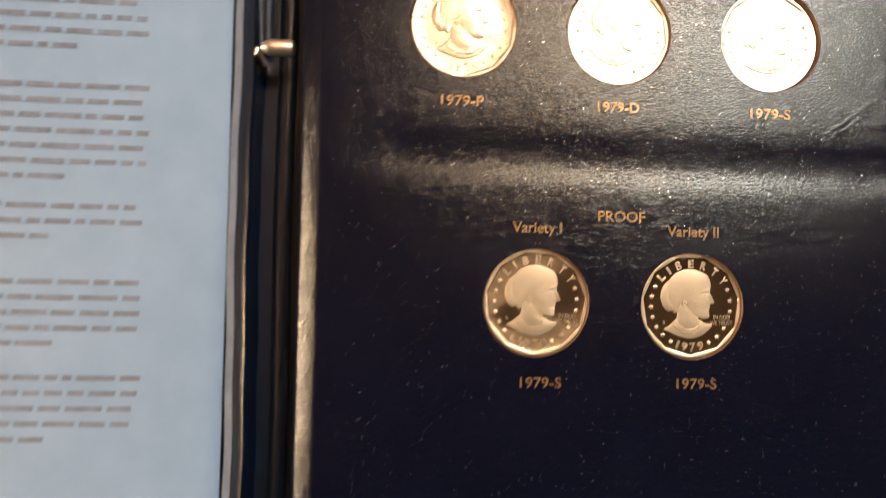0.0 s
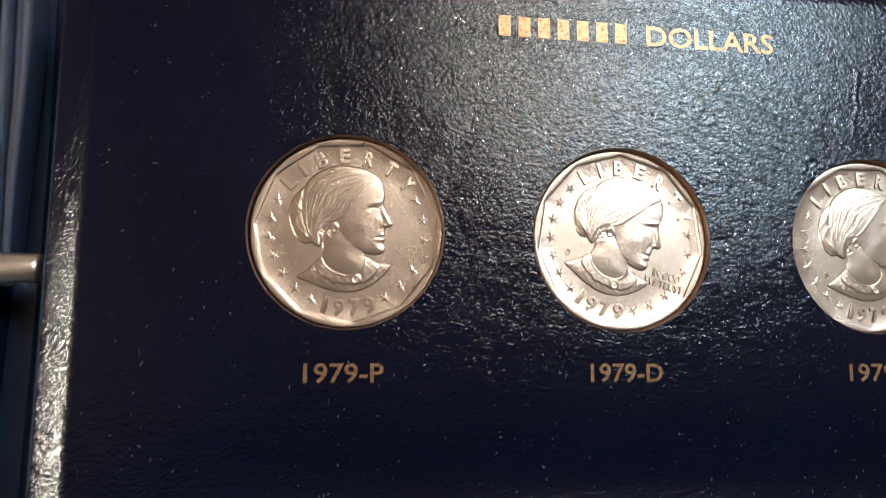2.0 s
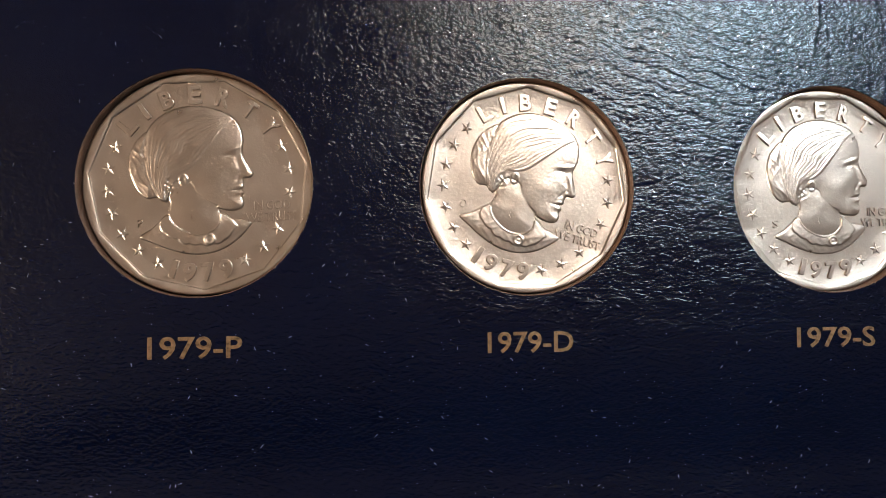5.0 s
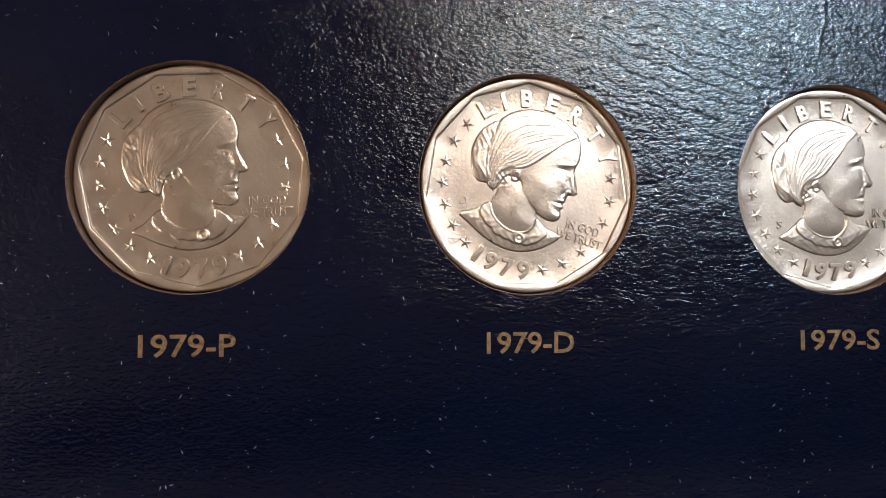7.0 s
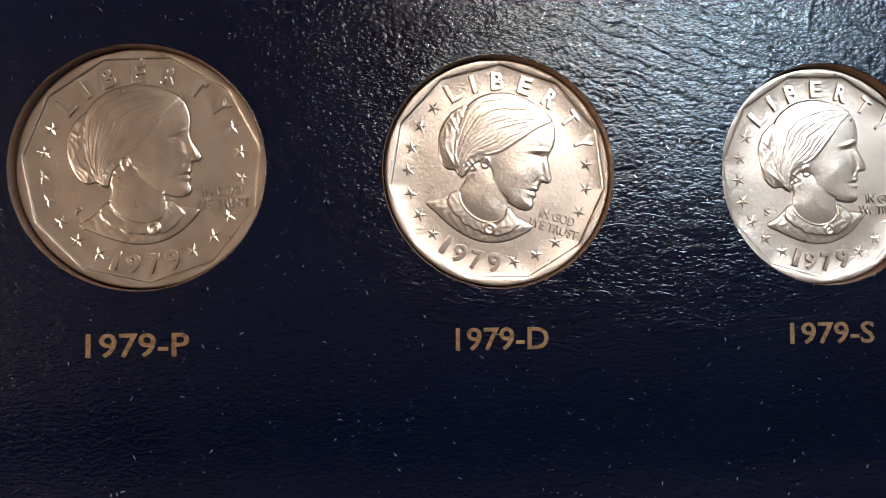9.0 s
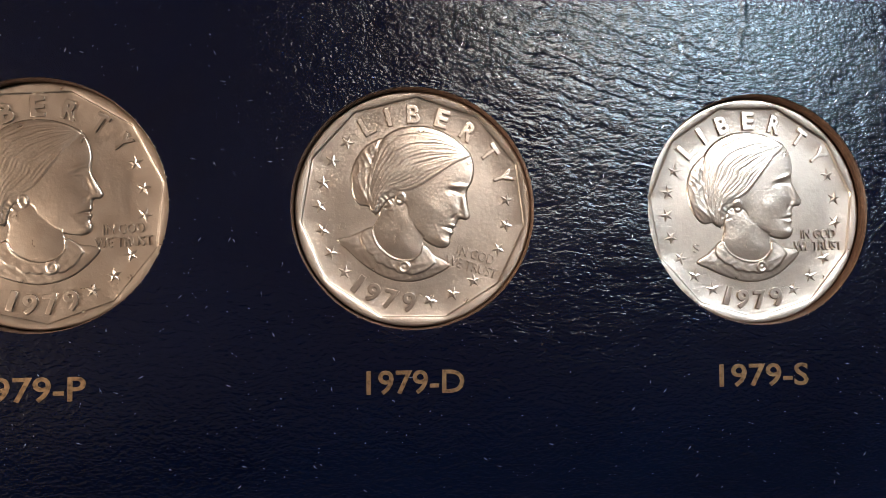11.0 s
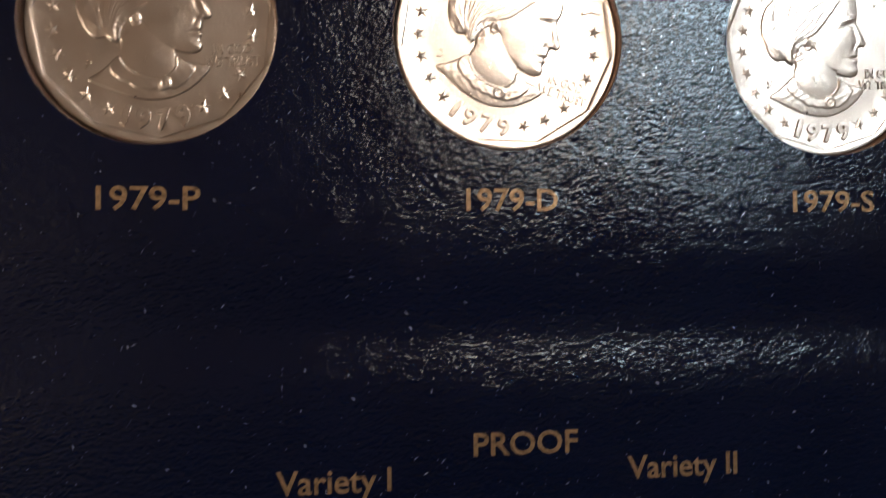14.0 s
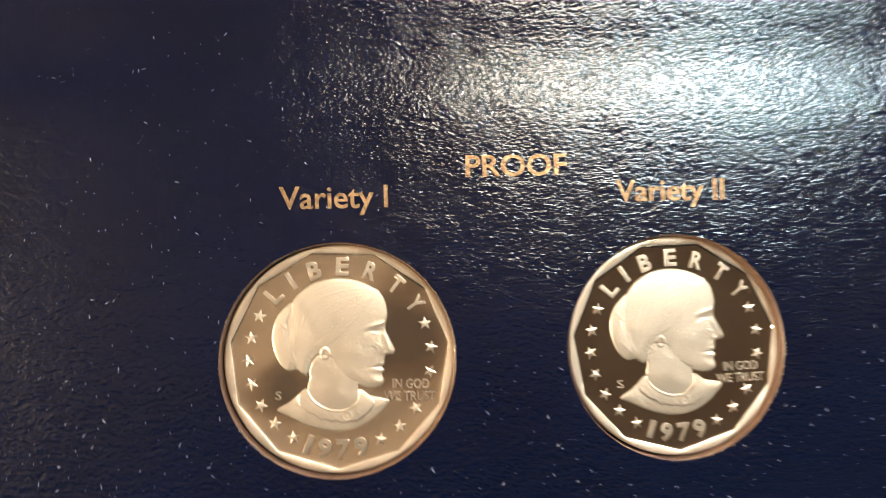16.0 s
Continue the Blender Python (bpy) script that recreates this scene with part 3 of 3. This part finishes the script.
COLLAR = [(-4.2, -3.55), (-4.85, -4.6), (-4.55, -5.7), (-3.2, -6.55), (-2.1, -7.2), (-0.7, -7.4), (0.7, -7.55), (2.5, -7.15), (3.45, -6.2), (4.2, -5.25), (3.4, -4.35), (2.4, -3.65), (0, -4.2)]


def line_distance(points, gx, gy):
    """Distance from each grid point to an open line through points."""
    best = np.full(gx.shape, 1e9)
    for (ax, ay), (bx, by) in zip(points, points[1:]):
        dx, dy = bx - ax, by - ay
        t = np.clip(((gx - ax) * dx + (gy - ay) * dy) / (dx * dx + dy * dy), 0, 1)
        best = np.minimum(best, np.hypot(gx - ax - t * dx, gy - ay - t * dy))
    return best


def ridges(v):
    return 1 - 2 * np.abs(np.sin(v))


PORTRAITS = {}


def portrait_mesh(detail):
    """The coin's raised bust, kept to plain swelling forms: head, hair, bun, neck, collar. detail: how far hair and collar are cut."""
    if detail in PORTRAITS:
        return PORTRAITS[detail]
    step = 0.064
    gx, gy = np.meshgrid(np.arange(-8.8, 6.9, step), np.arange(-9.0, 9.9, step), indexing="ij")
    depth = lambda line: inside_depth(smooth_outline(line), gx, gy)

    def raise_to(d, base, swell, reach, edge):
        return np.where(d > 0, base * np.clip(d / edge, 0, 1) ** 0.7 + swell * (1 - np.exp(-np.clip(d, 0, None) / reach)), 0)

    head, hair, bun, neck, bust, collar = (depth(line) for line in (HEAD, HAIR, BUN, NECK, BUST, COLLAR))
    h = raise_to(bust, 0.12, 0.10, 0.8, 0.12)
    # collar with a scalloped hem, cut open for the neck, and a round brooch
    hem = collar + 0.16 * np.abs(np.sin(gx * 2.3 + 0.4)) - 0.12
    h += (bust > 0) * 0.075 * np.clip(hem / 0.14, 0, 1)
    h = np.where(neck > 0.0, np.maximum(np.where(gy < -2.6, 0.1, 0), raise_to(neck, 0.10, 0.19, 1.5, 0.2)), h)
    h += 0.05 * np.exp(-((np.minimum(np.abs(neck), 9) / 0.12) ** 2)) * (gy < -3.6) * (bust > 0.15)
    ring = np.hypot(gx - 0.82, gy + 6.75)
    h += (ring < 0.95) * detail * (0.08 * np.exp(-(((ring - 0.52) / 0.15) ** 2)) + 0.05 * np.exp(-((ring / 0.2) ** 2)))
    h += (bust > 0.25) * (neck < -0.2) * detail * 0.012 * np.sin(gx * 5.2 + 1.5 * np.sin(gy * 2.6)) * np.sin(gy * 4.7 + gx)
    # bun, with a few crossing locks
    up = raise_to(bun, 0.14, 0.20, 0.8, 0.12)
    locks = 0.6 * ridges(1.15 * gy + 1.5 * gx + 0.6 * np.sin(1.4 * gy)) + 0.5 * ridges(2.1 * gx - 0.9 * gy + 1.0 * np.sin(gy)) + 0.35 * ridges(4.1 * gx + 2.3 * gy + np.sin(1.7 * gy))
    up += np.clip(bun / 0.4, 0, 1) * 0.030 * detail * locks
    h = np.maximum(h, up)
    # head: a soft jaw towards the neck, crisp elsewhere
    edge = np.where(neck > 0.2, 0.42, 0.13)
    h = np.maximum(h, raise_to(head, 0.19, 0.20, 1.3, edge))
    inside = np.clip(hair / 0.16, 0, 1)
    u, over = line_distance(HAIRLINE, gx, gy), line_distance(SKULL, gx, gy)
    v = u / (u + over + 0.05)
    along = 0.55 * gx + 0.8 * gy
    v += 0.012 * np.sin(0.9 * along + 3 * v) + 0.006 * np.sin(2.6 * along + 9 * v)
    strands = sum(
        amp * ridges(0.5 * turns * v + shift + 0.25 * np.sin(0.8 * along + shift)) * (0.65 + 0.35 * np.sin(1.1 * along + 2.3 * shift + 14 * v))
        for turns, shift, amp in ((26.0, 0.4, 0.26), (58.0, 1.9, 0.34), (97.0, 4.0, 0.36), (131.0, 2.2, 0.24))
    )
    h += inside * (0.01 + 0.045 * detail + 0.036 * detail * strands)
    # small curls at the nape and the ear before them
    nape = np.exp(-(((gx + 3.3) / 0.75) ** 2) - ((gy + 0.3) / 1.1) ** 2) * (h > 0.1)
    h += nape * detail * (0.05 + 0.05 * np.sin(5.5 * gx + 2.2 * np.sin(3.1 * gy)) * np.sin(4.6 * gy + 1.1 * gx))
    ear = np.hypot((gx + 1.85) / 0.62, (gy - 0.55) / 0.8)
    h += (hair < 0.05) * (0.10 * np.clip((1 - ear) / 0.3, 0, 1) - 0.07 * np.exp(-((ear / 0.45) ** 2)))
    # soft swells on the face
    face = np.clip(-hair / 0.3, 0, 1) * np.clip(head / 0.25, 0, 1)
    for cx, cy, sx, sy, turn, amp in (
        (4.15, 3.95, 1.0, 0.26, 0.30, 0.075), (3.75, 3.15, 0.75, 0.34, 0.10, -0.085), (3.8, 2.95, 0.45, 0.16, -0.15, 0.05), (5.35, 1.9, 0.26, 1.0, 0.42, 0.06),
        (4.75, 1.9, 0.34, 0.9, 0.3, -0.06), (5.15, 0.65, 0.3, 0.24, 0, 0.06), (4.55, 0.35, 0.2, 0.5, -0.5, -0.05), (4.5, -1.0, 0.75, 0.11, 0.08, -0.075),
        (4.7, -0.62, 0.4, 0.16, 0, 0.04), (4.65, -1.42, 0.4, 0.18, 0, 0.045), (4.35, -2.75, 0.7, 0.5, 0, 0.055), (2.2, 0.6, 1.4, 1.0, 0.4, 0.05), (2.9, -1.3, 0.6, 1.0, -0.3, -0.03),
    ):
        x, y = gx - cx, gy - cy
        p, q = x * math.cos(turn) + y * math.sin(turn), y * math.cos(turn) - x * math.sin(turn)
        h += face * amp * np.exp(-((p / sx) ** 2) - (q / sy) ** 2)
    h *= 0.86
    live = h > 0.004
    keep = live[:-1, :-1] & live[1:, :-1] & live[1:, 1:] & live[:-1, 1:]
    keep = keep | np.roll(keep, 1, 0) | np.roll(keep, -1, 0) | np.roll(keep, 1, 1) | np.roll(keep, -1, 1)
    index = np.arange(gx.size).reshape(gx.shape)
    quads = np.stack([index[:-1, :-1][keep], index[1:, :-1][keep], index[1:, 1:][keep], index[:-1, 1:][keep]], 1)
    used, quads = np.unique(quads, return_inverse=True)
    co = np.stack([gx.ravel(), gy.ravel(), np.where(h.ravel() > 0.004, h.ravel(), -0.03)], 1)[used] * MM
    mesh = bpy.data.meshes.new("portrait")
    mesh.from_pydata(co.tolist(), [], quads.reshape(-1, 4).tolist())
    mesh.update()
    PORTRAITS[detail] = mesh
    return mesh


def eleven_sided(a, r):
    """A ring's radius at an angle: negative r asks for the eleven-sided border instead of a circle, with a corner at the foot."""
    if r >= 0:
        return r
    wedge = 2 * math.pi / 11
    b = (a + math.pi / 2 + wedge / 2) % wedge - wedge / 2
    return -r * math.cos(wedge / 2) / math.cos(wedge / 2 - abs(b))


def star_bmesh(size):
    bm = bmesh.new()
    tip = bm.verts.new((0, 0, 0.13))
    ring = []
    for k in range(10):
        r = size if k % 2 == 0 else size * 0.42
        a = math.pi / 2 + k * math.pi / 5
        ring.append((bm.verts.new((r * math.cos(a), r * math.sin(a), 0.04)), bm.verts.new((r * 1.05 * math.cos(a), r * 1.05 * math.sin(a), -0.03))))
    for (a, a0), (b, b0) in zip(ring, ring[1:] + ring[:1]):
        bm.faces.new((tip, a, b))
        bm.faces.new((a, a0, b0, b))
    return bm


def make_coin(name, label, field, rim, relief, detail, mint="S", legend=None):
    coin = tagged(empty(name), label, "coin", "coins in the album")
    bm = bmesh.new()
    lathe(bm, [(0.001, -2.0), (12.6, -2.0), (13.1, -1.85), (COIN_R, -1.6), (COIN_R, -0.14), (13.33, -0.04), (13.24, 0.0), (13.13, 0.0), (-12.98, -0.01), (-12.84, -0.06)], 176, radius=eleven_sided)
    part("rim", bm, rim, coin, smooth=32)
    bm = bmesh.new()
    lathe(bm, [(-12.85, -0.055), (-12.72, -0.19), (-12.55, -0.23), (9.0, -0.235), (4.0, -0.235), (0.001, -0.235)], 176, radius=eleven_sided)
    part("field", bm, field, coin, smooth=32)
    ob = mesh_part("portrait", portrait_mesh(detail), relief, coin, "plain raised bust in profile", 70)
    ob.location = (0, 0, -0.225 * MM)

    def set_at(ob, r, degrees, turn, dx=0.0):
        a = radians(degrees)
        ob.matrix_basis = pose(r * math.cos(a) * MM, r * math.sin(a) * MM, -0.23 * MM, 0, 0, turn) @ Matrix.Translation((dx * MM, 0, 0))

    for a, c in zip((137.2, 123.5, 108.0, 90.2, 72.0, 53.9, 36.8), "LIBERTY"):
        w = 0.55 if c == "I" else 1.5
        set_at(mesh_part("letter", lettering(c, w, 2.05, 0.22, 0.045, 0.02), legend or relief, coin), 9.8, a, a - 90, -w / 2)
    for a, c in zip((250.6, 260.8, 272.4, 283.8), "1979"):
        w = 0.7 if c == "1" else 1.55
        set_at(mesh_part("numeral", lettering(c, w, 2.1, 0.22, 0.045, 0.02), legend or relief, coin), 11.65, a, a + 90, -w / 2)
    for body, w, x, y in (("IN GOD", 4.35, 6.1, -3.52), ("WE TRUST", 6.1, 5.1, -4.95)):
        ob = mesh_part("motto", lettering(body, w, 1.08, 0.18, 0.02), legend or relief, coin)
        ob.location = (x * MM, y * MM, -0.23 * MM)
    ob = mesh_part("mint_mark", lettering(mint, 0.7, 0.95, 0.16), legend or relief, coin)
    ob.location = (-7.5 * MM, -4.85 * MM, -0.23 * MM)
    star = None
    for a in [153.0 + 14.5 * k for k in range(7)] + [22.8, 7.2, -8.5, -33.5, -48.7, -63.2]:
        if star is None:
            ob = star = part("star", star_bmesh(0.82), legend or relief, coin)
        else:
            ob = new("star", star.data)
            ob.parent = coin
        set_at(ob, 10.65, a, a - 90)
    return coin


def seat(coin, x, y, turn):
    return pose(x * MM, y * MM, COIN_TOP * MM, 0, 0, turn)


for place, mint in zip(CLAD_COINS, "PDS"):
    clad = make_coin("dollar_coin", "silvery copper-nickel dollar coin set in the album leaf", CLAD, CLAD, CLAD_RELIEF, 1.0, mint)
    clad.matrix_basis = seat(clad, *place)
for place, field, label in zip(PROOF_COINS, (HAZED_REFLECTION_FIELD, DARK_REFLECTION_FIELD), ("proof dollar coin with golden reflection coloured into its hazed field and frosted bust", "proof dollar coin with dark reflection coloured into its mirror field and frosted bust")):
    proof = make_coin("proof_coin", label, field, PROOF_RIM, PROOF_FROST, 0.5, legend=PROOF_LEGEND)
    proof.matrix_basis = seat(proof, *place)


# ---- dust, lint and imitated glints on the leaf ----
def lint_and_glints():
    rng = random.Random(11)
    verts, faces = [], []
    spots = OPENINGS
    # many of the tiniest pale specks imitate glints off the leather grain
    for _ in range(4600):
        x, y = rng.uniform(-68, RIGHT - 1), rng.uniform(-110, TOP - 1)
        if any((x - a) ** 2 + (y - b) ** 2 < (HOLE_R + 0.4) ** 2 for a, b in spots):
            continue
        long, wide, a = rng.choice((0.03, 0.035, 0.04, 0.05, 0.06, 0.08, 0.12, 0.3)), 0.02 + 0.025 * rng.random(), rng.uniform(0, math.pi)
        ux, uy, z, n = math.cos(a), math.sin(a), sag(x, y), len(verts)
        for s, w in ((-1, 0), (0, 1), (1, 0), (0, -1)):
            verts.append(((x + (ux * s * long - uy * w * wide)) * MM, (y + (uy * s * long + ux * w * wide)) * MM, (z + 0.01) * MM))
        verts.append((x * MM, y * MM, (z + 0.09) * MM))
        faces += [(n + k, n + (k + 1) % 4, n + 4) for k in range(4)]
    mesh = bpy.data.meshes.new("lint_and_glints")
    mesh.from_pydata(verts, [], faces)
    return tagged(mesh_part("lint_and_glints", mesh, DUST_AND_GLINTS), "pale dust and lint specks, some standing in for leather glints", "dust", kind="stuff")


def frayed_edges():
    """Tiny torn fibres of board along the lips of the openings."""
    rng = random.Random(23)
    verts, faces = [], []
    for x, y in OPENINGS:
        clumps = [rng.uniform(0, 2 * math.pi) for _ in range(5)]
        for _ in range(90):
            a = rng.gauss(rng.choice(clumps), 0.22)
            r = HOLE_R + rng.uniform(-0.05, 0.1)
            long, wide, turn = rng.uniform(0.05, 0.2), rng.uniform(0.02, 0.05), a + math.pi / 2 + rng.uniform(-0.7, 0.7)
            cx, cy, ux, uy, n = x + r * math.cos(a), y + r * math.sin(a), math.cos(turn), math.sin(turn), len(verts)
            for s, w, z in ((-1, 0, -0.02), (0, 1, 0.03), (1, 0, -0.02), (0, -1, -0.05)):
                verts.append(((cx + ux * s * long - uy * w * wide) * MM, (cy + uy * s * long + ux * w * wide) * MM, z * MM))
            verts.append((cx * MM, cy * MM, 0.09 * MM))
            faces += [(n + k, n + (k + 1) % 4, n + 4) for k in range(4)]
    mesh = bpy.data.meshes.new("board_fibres")
    mesh.from_pydata(verts, [], faces)
    return tagged(mesh_part("board_fibres", mesh, FRAY), "tiny frayed board fibres round the coin openings", "fibres", kind="stuff")


lint_and_glints()
frayed_edges()
